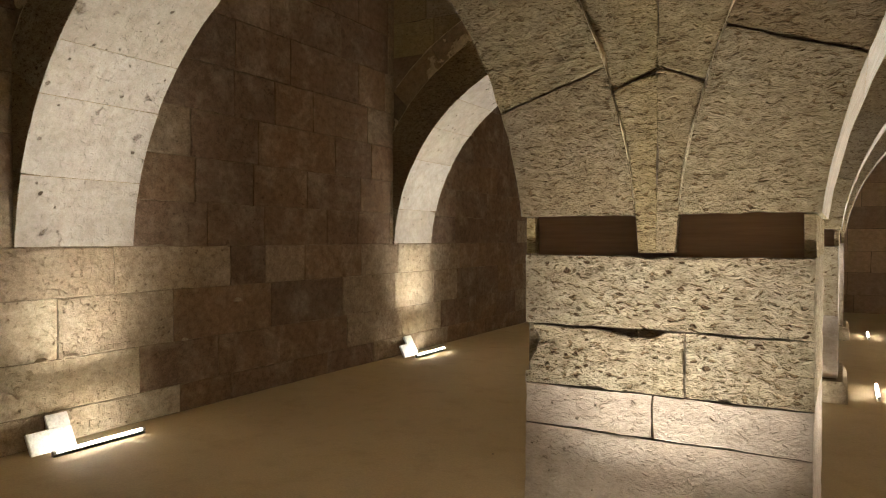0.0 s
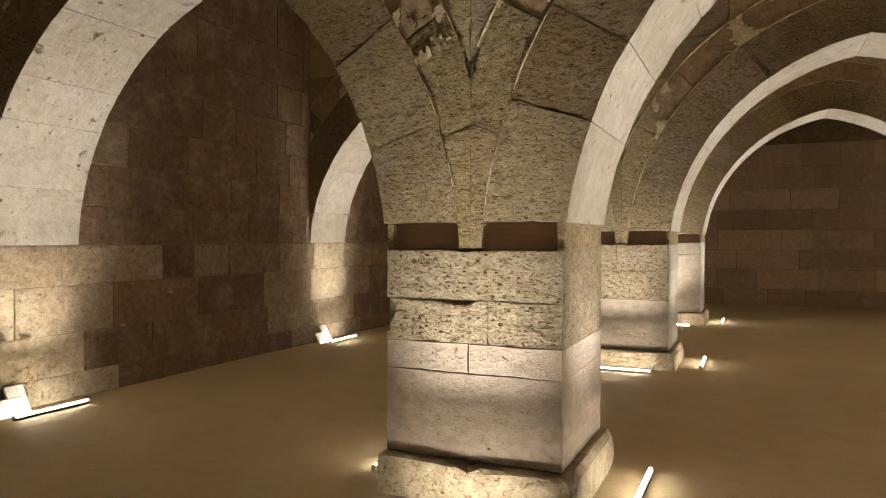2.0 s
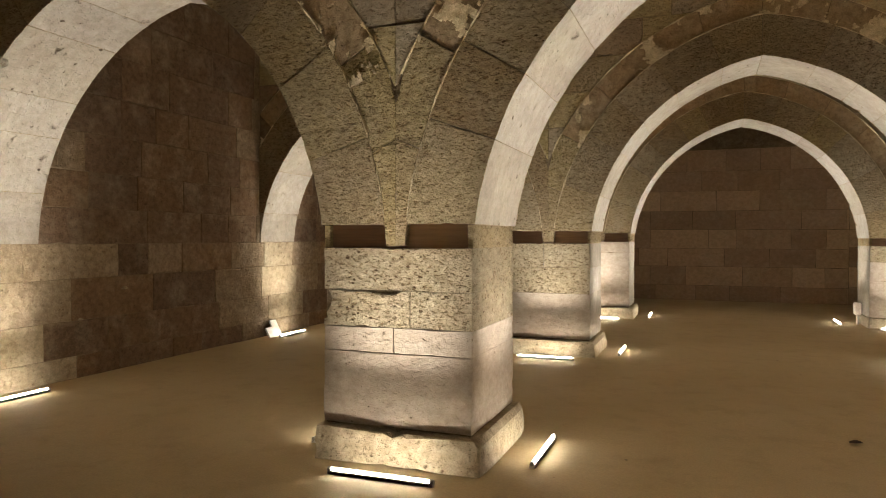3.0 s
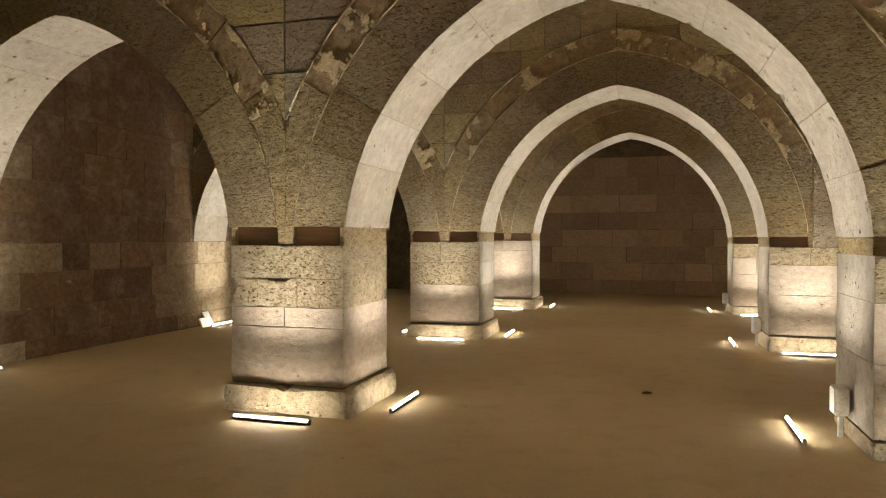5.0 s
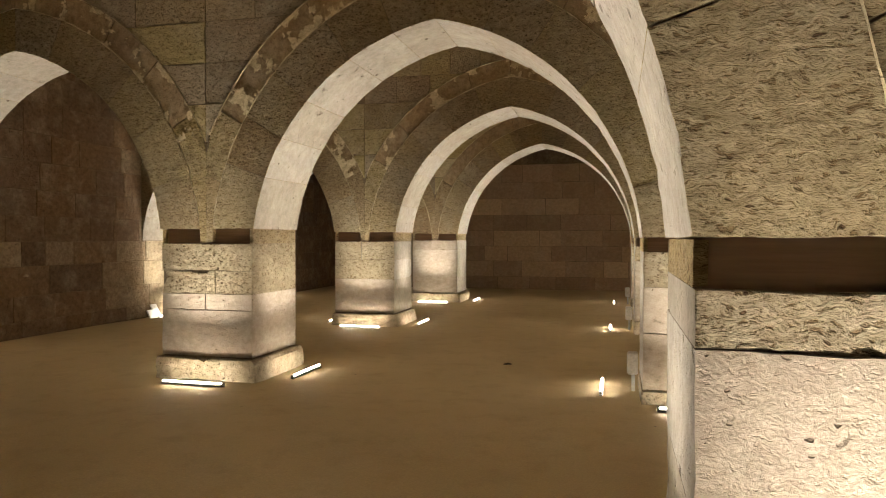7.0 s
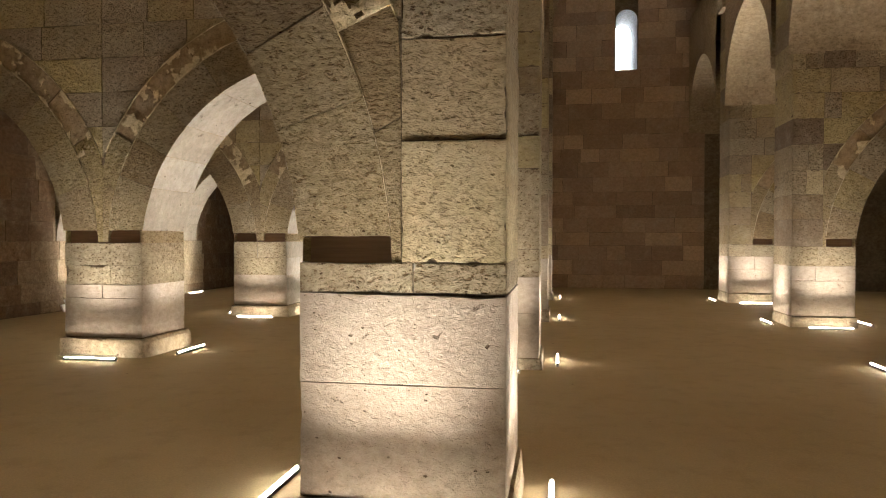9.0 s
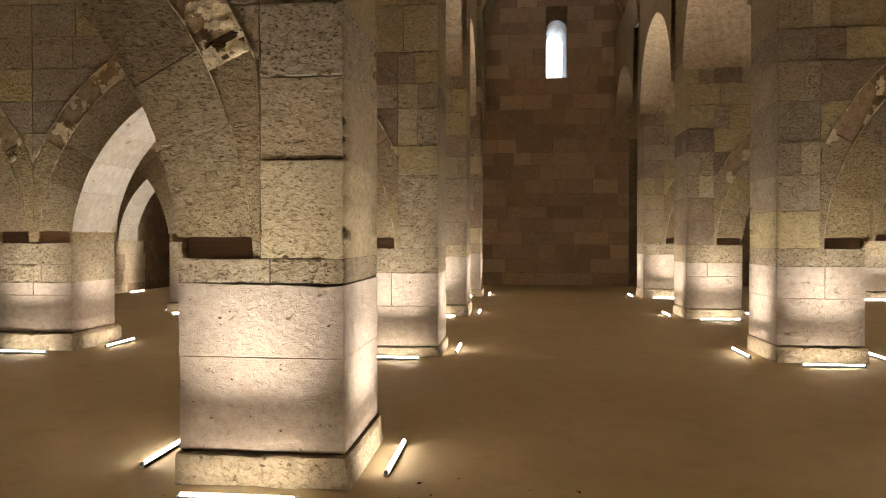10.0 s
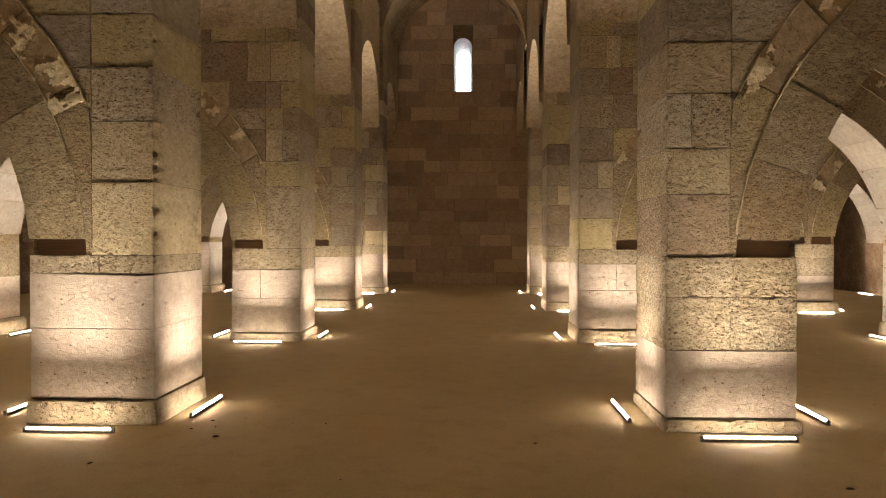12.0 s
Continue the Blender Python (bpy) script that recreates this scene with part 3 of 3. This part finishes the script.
def make_arch(xl, xr, row, left_mid, right_mid, slots, deep):
    """The arch from the face xl to the face xr, its ring and outer band; the band stops at the piers' middles."""
    y0, y1 = ROWS_Y[row], ROWS_Y[row] + deep
    rng = random.Random(f"arch {xl}{row}")
    xm = (xl + xr) / 2
    root = empty("stone_arch", xm, (y0 + y1) / 2, APEX)
    tagged(root, "pointed arch of tooled limestone voussoirs with a plastered outer band", "arch", "cross arcade arches")
    for half, mid, foot in ((Half(xl, xm), left_mid, slots[0]), (Half(xr, xm), right_mid, slots[1])):
        R, s = half.R, half.s
        a_in, b_in = half.angle_z(R + 0.012, foot + 0.02), half.angle_apex(R + 0.012)
        line = [half.at(R + 0.012, a_in + (b_in - a_in) * k / 24) for k in range(25)]
        hang(part("core", prism([(mid, foot + 0.02)] + line + [(xm, APEX + RING + 0.2), (mid, APEX + RING + 0.2)], y0 + 0.02, y1 - 0.02), MORTAR, None, "pale mortar in the joints"), root)
        r1, r2 = R + RING, R + RING + BAND
        a0 = half.angle_z(R, foot)
        a1 = half.angle_apex(R)
        n = 6
        cuts = [a0 + (a1 - a0) * (i + (rng.uniform(-0.18, 0.18) if 0 < i < n else 0)) / n for i in range(n + 1)]
        for i in range(n):
            aa, ab = cuts[i], cuts[i + 1]
            steps = 4
            low = [half.at(R, aa + (ab - aa) * k / steps) for k in range(steps + 1)]
            if i == n - 1:
                b_end = half.angle_apex(r1)
                high = [half.at(r1, aa + (b_end - aa) * k / steps) for k in range(steps + 1)]
            elif i == 0:
                b_start = half.angle_z(r1, foot)
                high = [half.at(r1, b_start + (ab - b_start) * k / steps) for k in range(steps + 1)]
            else:
                high = [half.at(r1, aa + (ab - aa) * k / steps) for k in range(steps + 1)]
            poly = low + high[::-1]
            if s > 0:
                poly = poly[::-1]
            ob = hang(part("voussoir", worn(poly, y0, y1, rng, 0.005, 0.08, 5), PITTED if rng.random() < 0.15 else ROUGH), root)
            ob.data.materials.append(SOFFIT)
            hub = Vector((half.x + s * R, 0, SPRING))
            for f in ob.data.polygons:
                to_hub = hub - Vector((f.center.x, 0, f.center.z))
                if f.normal.dot(to_hub.normalized()) > 0.75:
                    f.material_index = 1
        # the outer band
        zb = foot - 0.17
        b0, b1 = half.angle_z(r1, zb), half.angle_apex(r1)
        b2 = half.angle_apex(r2)
        n = 6
        for i in range(n):
            inner, outer = [], []
            for k in range(4):
                f = (i + k / 3) / n
                p, q = half.at(r1, b0 + (b1 - b0) * f), half.at(r2, half.angle_z(r2, zb) * (1 - f) + b2 * f)
                q = (max(q[0], mid) if s > 0 else min(q[0], mid), q[1])
                inner.append(p)
                outer.append(q)
            if min(abs(a[0] - b[0]) + abs(a[1] - b[1]) for a, b in zip(inner, outer)) < 0.03 or (inner[0][0] - mid) * s < 0.02:
                continue
            poly = inner + outer[::-1]
            if s > 0:
                poly = poly[::-1]
            hang(part("band_stone", worn(poly, y0 + 0.004, y1 - 0.004, rng, 0.006, 0.1, 2), PLASTER if i > 1 else ROUGH), root)
        seed = row * 7.3 + half.x
        hang(part("mortar_seam", make_seam(half, r1, half.angle_z(r1, foot + 0.05), half.angle_apex(r1), y0, seed), LIME, None, "ragged pale mortar line"), root)
        clear = next((b0 + (b2 - b0) * k / 60 for k in range(61) if (half.at(r2, b0 + (b2 - b0) * k / 60)[0] - mid) * s > 0.02), b2)
        hang(part("mortar_seam", make_seam(half, r2, clear, b2, y0, seed + 3), LIME, None, "ragged pale mortar line"), root)
        if row in (1, 2, 3):
            remains = hang(part("plaster_coat", make_patches(half, r1, r2, half.angle_z(r1, 2.9), b2, mid, y0, seed, 0.22 if s < 0 else 0.36), LIME), root)
            tagged(remains, "flaking pale lime plaster", kind="stuff")
    return root


def make_seam(half, r, a, b, y, seed):
    """A ragged ridge of pale mortar along the circle r from angle a to b, proud of the face at y."""
    bm = bmesh.new()
    n = max(8, round((b - a) * r / 0.03))
    last = None
    for i in range(n + 1):
        t = a + (b - a) * i / n
        w = 0.015 * (0.75 + 1.5 * noise.noise((t * r * 4, seed, 0)) + 0.7 * noise.noise((t * r * 19, seed, 3)))
        w = max(0.004, w)
        sway = 0.006 * noise.noise((t * r * 6, seed, 7))
        p = [half.at(r + sway + k * w, t) for k in (-1, 0.2, 1)]
        vs = [bm.verts.new((p[0][0], y + 0.012, p[0][1])), bm.verts.new((p[1][0], y - 0.35 * w - 0.003, p[1][1])), bm.verts.new((p[2][0], y + 0.012, p[2][1]))]
        if last:
            for k in (0, 1):
                bm.faces.new((last[k], last[k + 1], vs[k + 1], vs[k]))
        last = vs
    bmesh.ops.recalc_face_normals(bm, faces=bm.faces)
    return bm


def make_patches(half, r1, r2, a, b, mid, y, seed, cover):
    """Ragged remains of pale lime plaster on the outer band."""
    bm = bmesh.new()
    nu, nv = round((b - a) * r1 / 0.016), round((r2 - r1) / 0.016)
    grid = {}

    def vert(i, j, up):
        if (i, j, up) not in grid:
            t, r = a + (b - a) * i / nu, r1 + (r2 - r1) * j / nv
            x, z = half.at(r, t)
            q = 0.008 * noise.noise_vector((x * 40, z * 40, seed))
            grid[i, j, up] = bm.verts.new((x + q.x, y - (0.009 + 0.006 * noise.noise((x * 14, z * 14, seed)) if up else -0.004), z + q.y))
        return grid[i, j, up]

    def held(i, j):
        if not (0 <= i < nu and 0 <= j < nv):
            return False
        x, z = half.at(r1 + (r2 - r1) * (j + 0.5) / nv, a + (b - a) * (i + 0.5) / nu)
        k = noise.noise((x * 3.1, z * 3.1, seed)) + 0.5 * noise.noise((x * 9, z * 9, seed)) + 0.25 * noise.noise((x * 25, z * 25, seed))
        rim = 0.12 * abs(2 * (j + 0.5) / nv - 1)
        return k + rim > cover and (x - mid) * half.s > 0.03

    for i in range(nu):
        for j in range(nv):
            if not held(i, j):
                continue
            bm.faces.new([vert(i, j, 1), vert(i + 1, j, 1), vert(i + 1, j + 1, 1), vert(i, j + 1, 1)])
            for di, dj, e in ((-1, 0, ((i, j), (i, j + 1))), (1, 0, ((i + 1, j), (i + 1, j + 1))), (0, -1, ((i, j), (i + 1, j))), (0, 1, ((i, j + 1), (i + 1, j + 1)))):
                if not held(i + di, j + dj):
                    (p, q), (u, v) = e
                    bm.faces.new([vert(p, q, 1), vert(u, v, 1), vert(u, v, 0), vert(p, q, 0)])
    bmesh.ops.recalc_face_normals(bm, faces=bm.faces)
    return bm


def make_spandrels(row, spans, key):
    """The coursed walling of one cross arcade above its arches."""
    y0, y1 = ROWS_Y[row], ROWS_Y[row] + DEEP
    rng = random.Random(f"spandrel {row}{key}")
    x_lo, x_hi = spans[0][2], spans[-1][3]
    core_z = APEX + RING + 0.1
    bm = box(x_lo + 0.02, x_hi - 0.02, y0 + 0.03, y1 - 0.03, core_z, 6.3)
    wall = tagged(part(f"wall_arcade_{key}_{row + 1}", bm, MORTAR), "coursed brown stone walling above the arches", "wall", kind="structure")
    levels = [2.28, 2.85, 3.36, 3.86, 4.36, 4.85, 5.35]
    for xl, xr, lm, rm in spans:
        xm = (xl + xr) / 2
        for half, mid in ((Half(xl, xm), lm), (Half(xr, xm), rm)):
            r2 = half.R + RING + BAND
            s = half.s
            nave = "b" if abs(mid - faces("b", row)[0] - 0.6) < 0.01 else "c" if abs(mid - faces("c", row)[1] + 0.6) < 0.01 else ""
            these = column_levels(nave, row) if nave else levels
            pier_mid = mid
            for i_course, (za, zb) in enumerate(zip(these, these[1:])):
                if za > VAULT0 - 0.02:
                    break
                mid = pier_mid + s * (bond(nave, row, i_course, za) if nave and zb < VAULT0 else 0.0)

                def edge(z):
                    x = half.x_at(r2, z)
                    return half.apex if x is None else x
                ea, em, eb = edge(za), edge((za + zb) / 2), edge(zb)
                if (eb - mid) * s < 0.06:
                    continue
                length = abs(eb - mid)
                n = max(1, round(length / rng.uniform(0.55, 0.95)))
                xs = [mid + (eb - mid) * i / n for i in range(n + 1)]
                zlow = za
                if (ea - mid) * s < 0:
                    # the course starts where the band clears the pier's middle
                    zlow = next((za + (zb - za) * k / 12 for k in range(13) if (edge(za + (zb - za) * k / 12) - mid) * s > 0.01), za)
                for i in range(n):
                    xa, xb = xs[i], xs[i + 1]
                    zz = [zlow + (zb - zlow) * k / 4 for k in range(5)]
                    face = []
                    for z in zz:
                        e = edge(z)
                        face.append((min(xb, e) if s > 0 else max(xb, e), z))
                    base = [(min(xa, edge(z)) if s > 0 else max(xa, edge(z)), z) for z in zz]
                    if half.x_at(r2, zb) is None and za < SPRING + r2:
                        crown = half.at(r2, half.angle_apex(r2))[1]
                        if za < crown:
                            def floor_z(x):
                                d = (half.R - abs(x - half.x))
                                return SPRING + math.sqrt(max(0, r2 * r2 - d * d))
                            k_x = [xa + (xb - xa) * k / 4 for k in range(5)]
                            poly = [(x, min(zb - 0.03, max(za, floor_z(x)))) for x in k_x] + [(xb, zb), (xa, zb)]
                            if s < 0:
                                poly = poly[::-1]
                            part("stone_block", worn(poly, y0, y1, rng, 0.008, 0.11, 1, 0.005), COURSED, wall)
                            continue
                    poly = base[::-1][-1:] + face + base[::-1][:-1]
                    if abs(face[-1][0] - base[-1][0]) < 0.04:
                        continue
                    if s < 0:
                        poly = poly[::-1]
                    part("stone_block", worn(poly, y0, y1, rng, 0.008, 0.11, 1, 0.005), COURSED, wall)
    return wall


for row in range(len(ROWS_Y)):
    for key in PIERS:
        make_pier(key, row)
    fa, fb, fc, fd = (faces(k, row) for k in "abcd")
    ma, md, mb, mc = sum(fa) / 2, sum(fd) / 2, fb[0] + 0.6, fc[1] - 0.6
    left = [(WALL_L + 0.015, fa[0], WALL_L, ma, (SLOT0, SLOT1)), (fa[1], fb[0], ma, mb, (SLOT1, NAVE_SLOT1))]
    right = [(fc[1], fd[0], mc, md, (NAVE_SLOT1, SLOT1)), (fd[1], WALL_R - 0.015, md, WALL_R, (SLOT1, SLOT0))]
    for spans, key in ((left, "left"), (right, "right")):
        for xl, xr, lm, rm, slots in spans:
            make_arch(xl, xr, row, lm, rm, slots, 1.07 if WALL_L in (lm, rm) or WALL_R in (lm, rm) else DEEP)
        make_spandrels(row, [v[:4] for v in spans], key)


# ---- nave ribs ----
def make_rib(row):
    y0 = ROWS_Y[row] + 0.25
    rng = random.Random(f"rib {row}")
    root = empty("nave_rib", (NAVE0 + NAVE1) / 2, y0 + 0.35, 8.0)
    tagged(root, "pointed transverse stone rib across the high nave", "arch", "nave ribs")
    low, high = arch_line(NAVE0, NAVE1, 8.1, 10.75, 8), arch_line(NAVE0 - 0.5, NAVE1 + 0.5, 8.1, 11.6, 8)
    for i in range(len(low) - 1):
        hang(part("voussoir", worn([low[i], low[i + 1], high[i + 1], high[i]][::-1], y0, y0 + 0.7, rng, 0.01, 0.2, 1), VAULTING), root)
    return root


for row in range(1, len(ROWS_Y)):
    make_rib(row)


def make_end_rib():
    """The round rib against the end wall, its legs ending on corbels above the floor."""
    rng = random.Random("end rib")
    y0, y1, x0, x1 = WALL_END - 0.38, WALL_END - 0.004, 0.3, 5.3
    root = empty("wall_rib", (x0 + x1) / 2, y1, 9.0)
    tagged(root, "dark round stone rib against the end wall", "arch")
    low, high = arch_line(x0, x1, 9.1, 11.62, 9), arch_line(x0 - 0.45, x1 + 0.45, 9.1, 12.1, 9)
    for i in range(len(low) - 1):
        hang(part("voussoir", worn([low[i], low[i + 1], high[i + 1], high[i]][::-1], y0, y1, rng, 0.01, 0.2, 1), VAULTING), root)
    for xa, xb, s in ((x0 - 0.42, x0, 1), (x1, x1 + 0.42, -1)):
        for za, zb in ((6.7, 7.3), (7.3, 7.9), (7.9, 8.5), (8.5, 9.1)):
            hang(part("stone_block", worn(rect(xa, xb, za, zb), y0, y1, rng, 0.01, 0.15, 1), VAULTING), root)
        hang(part("corbel", worn([(xa + 0.1, 6.1), (xb - 0.1, 6.1), (xb, 6.7), (xa, 6.7)], y0 + 0.06, y1, rng, 0.012, 0.12, 1), VAULTING, None, "tapered corbel stone"), root)
    return root


make_end_rib()


# ---- light tubes ----
def make_tube(x, y, along, off, length=0.83):
    root = empty("light_tube", x, y)
    tagged(root, "glowing white light tube lying on the floor", "lamp", "floor light tubes")
    turn = Matrix.Translation((x, y, 0.035)) @ (pose(0, 0, 0, 0, 90, 0) if along == "x" else pose(0, 0, 0, 90, 0, 0))
    bm = bmesh.new()
    bmesh.ops.create_cone(bm, segments=12, radius1=0.0125, radius2=0.0125, depth=length - 0.04, cap_ends=True, matrix=turn)
    hang(part("tube", bm, TUBE), root)
    for e in (-1, 1):
        bm = bmesh.new()
        bmesh.ops.create_cone(bm, segments=12, radius1=0.017, radius2=0.017, depth=0.03, cap_ends=True,
                              matrix=turn @ Matrix.Translation((0, 0, e * (length / 2 - 0.012))))
        hang(part("end_cap", bm, CAP, None, "grey end cap"), root)
    h = length / 2
    # the channel's raised sides are added to hold the tube's glow off the floor
    tray = bmesh.new()
    for u0, u1, z1 in ((-0.019, 0.019, 0.018), (-0.019, -0.016, 0.028), (0.016, 0.019, 0.028)):
        box(*((x - h, x + h, y + u0, y + u1) if along == "x" else (x + u0, x + u1, y - h, y + h)), 0.0, z1, 0.0, tray)
    hang(part("holder", tray, WHITE_BOX, None, "thin white channel"), root)
    watts, spread, tilt = FRONT_BEAM if along == "x" else SIDE_BEAM
    lamp = bpy.data.lights.new("tube_beam", "AREA")
    lamp.shape, lamp.size, lamp.size_y, lamp.energy, lamp.spread, lamp.color = "RECTANGLE", length - 0.05, 0.03, watts, radians(spread), (1.0, 0.92, 0.83)
    beam = hang(new("tube_beam", lamp), root)
    beam.matrix_world = Matrix.Translation((x, y, 0.062)) @ (pose(0, 0, 0, 180 + off * tilt, 0, 0) if along == "x" else pose(0, 0, 0, 180, -off * tilt, 0) @ pose(0, 0, 0, 0, 0, 90))
    return root


# row 0 is never in view; its tubes are added to fill row 1's fronts
for row in range(len(ROWS_Y)):
    y = ROWS_Y[row]
    for key in PIERS:
        x0, x1 = faces(key, row)
        m = (x0 + x1) / 2
        front = -0.05 if key == "b" else 0.05 if key == "c" else 0.0
        make_tube(m + front + (0.04 if key in "ad" else 0), y - (0.36 if key in "ad" else 0.3), "x", 1)
        make_tube(x1 + (0.385 if key in "ad" else 0.24 if key == "b" else 0.42), y + 0.68, "y", -1)
        make_tube(x0 - (0.255 if key in "ad" else 0.43 if key == "b" else 0.26), y + 0.68, "y", 1)
    if row != 1:
        make_tube(WALL_L + 0.335, y + 0.52, "y", -1)
        make_tube(WALL_R - 0.335, y + 0.52, "y", 1)


# ---- boxes, lumps and litter ----
def make_wall_box(y):
    """An L-shaped white housing at the end of a wall tube, leaning on the wall."""
    root = empty("white_housing", WALL_L + 0.17, y)
    tagged(root, "white painted L-shaped lamp housing against the wall", "box", "lamp housings")
    lean = Matrix.Translation((WALL_L + 0.2, y, 0.0)) @ pose(0, 0, 0, 0, -28, 0)
    for name, ya, yb, za, zb in (("body", 0.0, 0.38, 0.0, 0.19), ("upper_plate", 0.19, 0.38, 0.192, 0.31)):
        bm = box(-0.03, 0.0, ya, yb, za, zb, 0.005)
        bmesh.ops.transform(bm, matrix=lean, verts=bm.verts)
        hang(part(name, bm, WHITE_BOX), root)
    return root


for row in (2, 3):
    make_wall_box(ROWS_Y[row] + 0.02)


def make_pier_box(row):
    x0, _ = faces("b", row)
    y = ROWS_Y[row] + 0.62
    root = empty("white_box", x0 - 0.09, y)
    tagged(root, "small white metal box on a bracket beside the pier", "box", "pier boxes")
    hang(part("body", box(x0 - 0.15, x0 - 0.03, y - 0.09, y + 0.09, 0.2, 0.44, 0.012), WHITE_BOX), root)
    hang(part("bracket", box(x0 - 0.10, x0 - 0.06, y - 0.02, y + 0.02, 0.0, 0.2, 0.004), CAP, None, "grey bracket"), root)
    return root


for row in (2, 3, 4):
    make_pier_box(row)


def make_lump(y, z, w, h):
    """A scallop of broken mortar that juts from a joint of the wall."""
    bm = bmesh.new()
    rng = random.Random(f"lump {y}")
    bmesh.ops.create_icosphere(bm, subdivisions=2, radius=1.0)
    for v in bm.verts:
        k = 1 + rng.uniform(-0.12, 0.12)
        flat = 0.12 if v.co.z < 0 else 1.0
        v.co = Vector((WALL_L + 0.035 * v.co.x * k, y + w * v.co.y * k, z + h * v.co.z * flat * k))
    return part("mortar_lump", bm, FOOT_STONE, wall_left)


make_lump(5.96, 0.712, 0.06, 0.03)
make_lump(6.22, 0.712, 0.075, 0.035)
make_lump(7.4, 0.712, 0.04, 0.025)
make_lump(8.1, 1.05, 0.06, 0.04)


def make_litter(x, y, size, turn):
    """A curled dry leaf on the floor."""
    bm = bmesh.new()
    n = 10
    mid = bm.verts.new((0, 0, 0.004))
    rim = []
    for i in range(n):
        a = 2 * math.pi * i / n
        r = size * (0.55 + 0.45 * abs(math.cos(a))) * (1 + 0.2 * math.sin(3 * a))
        rim.append(bm.verts.new((r * math.cos(a), 0.6 * r * math.sin(a), 0.006 + 0.35 * size * abs(math.sin(a)) ** 2)))
    for i in range(n):
        bm.faces.new((mid, rim[i], rim[(i + 1) % n]))
    made = bmesh.ops.extrude_face_region(bm, geom=list(bm.faces))
    bmesh.ops.translate(bm, verts=[v for v in made["geom"] if isinstance(v, bmesh.types.BMVert)], vec=(0, 0, 0.002))
    ob = part("dry_leaf", bm, LEAF)
    ob.matrix_world = pose(x, y, 0.002, 0, 0, turn)
    return tagged(ob, "small curled dark dry leaf on the floor", "leaf", "litter on the floor")


LEAF = plain("dry_leaf", (0.06, 0.035, 0.018), 0.8)
for x, y, size, turn in ((-2.62, 7.6, 0.06, 20), (0.28, -0.89, 0.025, 70), (0.98, -0.12, 0.03, 10), (1.85, 0.36, 0.022, 120),
                         (3.77, -0.2, 0.022, 40), (5.86, -1.2, 0.03, 0), (0.75, 0.42, 0.02, 30), (0.86, 0.2, 0.018, 90), (0.66, 0.12, 0.016, 0)):
    make_litter(x, y, size, turn)


# ---- coursed faces of the outer walls ----
def make_left_blocks():
    rng = random.Random("left wall")
    turn = Matrix.Translation((WALL_L, 0, 0)) @ Matrix.Rotation(radians(90), 4, "Z")
    levels = [0.0, 0.275, 0.71, 1.226, 1.655, 2.1, 2.56, 3.05, 3.55, 4.1, 4.65, 5.3]
    for za, zb in zip(levels, levels[1:]):
        y = 2.5 + rng.uniform(0, 0.5)
        while y < WALL_END:
            w = rng.uniform(0.6, 1.4)
            lone = abs(za - 1.226) < 0.01 and y < 8.54 < y + w + 0.3
            if lone and y < 8.53:
                w, lone = 8.54 - y, False
            elif abs(y - 8.54) < 0.01 and abs(za - 1.226) < 0.01:
                w, lone = 0.67, True
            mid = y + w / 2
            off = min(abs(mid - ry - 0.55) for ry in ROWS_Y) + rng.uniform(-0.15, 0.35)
            # paler blocks around the wall tubes: their pool of light, put into the colour
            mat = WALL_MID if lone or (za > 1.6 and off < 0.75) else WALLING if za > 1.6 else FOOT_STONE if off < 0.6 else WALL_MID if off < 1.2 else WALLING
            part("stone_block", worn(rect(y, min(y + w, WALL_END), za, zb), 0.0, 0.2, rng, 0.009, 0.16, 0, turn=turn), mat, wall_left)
            y += w


def make_end_blocks():
    rng = random.Random("end wall")
    turn = Matrix.Translation((0, WALL_END, 0))
    levels = [0.0, 0.42, 0.95, 1.45, 1.98, 2.5, 3.05, 3.6, 4.2]
    for za, zb in zip(levels, levels[1:]):
        x = -8.0 + rng.uniform(0, 0.6)
        while x < -0.3:
            w = rng.uniform(0.7, 1.7)
            part("stone_block", worn(rect(x, min(x + w, -0.3), za, zb), 0.0, 0.2, rng, 0.008, 0.25, 0, turn=turn), END_STONE, wall_end)
            x += w
    z = 0.0
    r = WIN_W / 2 + 0.02
    while z < 11.4:
        h = rng.uniform(0.44, 0.58)
        z1 = z + h
        if z < WIN_Z0 < z1 or WIN_Z0 - 0.25 < z1 < WIN_Z0:
            z1 = WIN_Z0
        spans = [(-0.3, 5.5)] if z1 <= WIN_Z0 + 0.01 or z > WIN_Z1 else [(-0.3, WIN_X - r), (WIN_X + r, 5.5)]
        for xa, xb in spans:
            x = xa
            while x < xb - 0.05:
                w = rng.uniform(0.6, 1.5)
                e = xb if x + w > xb - 0.35 else x + w
                part("stone_block", worn(rect(x, e, z, z1), 0.0, 0.2, rng, 0.008, 0.25, 0, turn=turn), END_STONE, wall_end)
                x = e
        z = z1


make_left_blocks()
make_end_blocks()
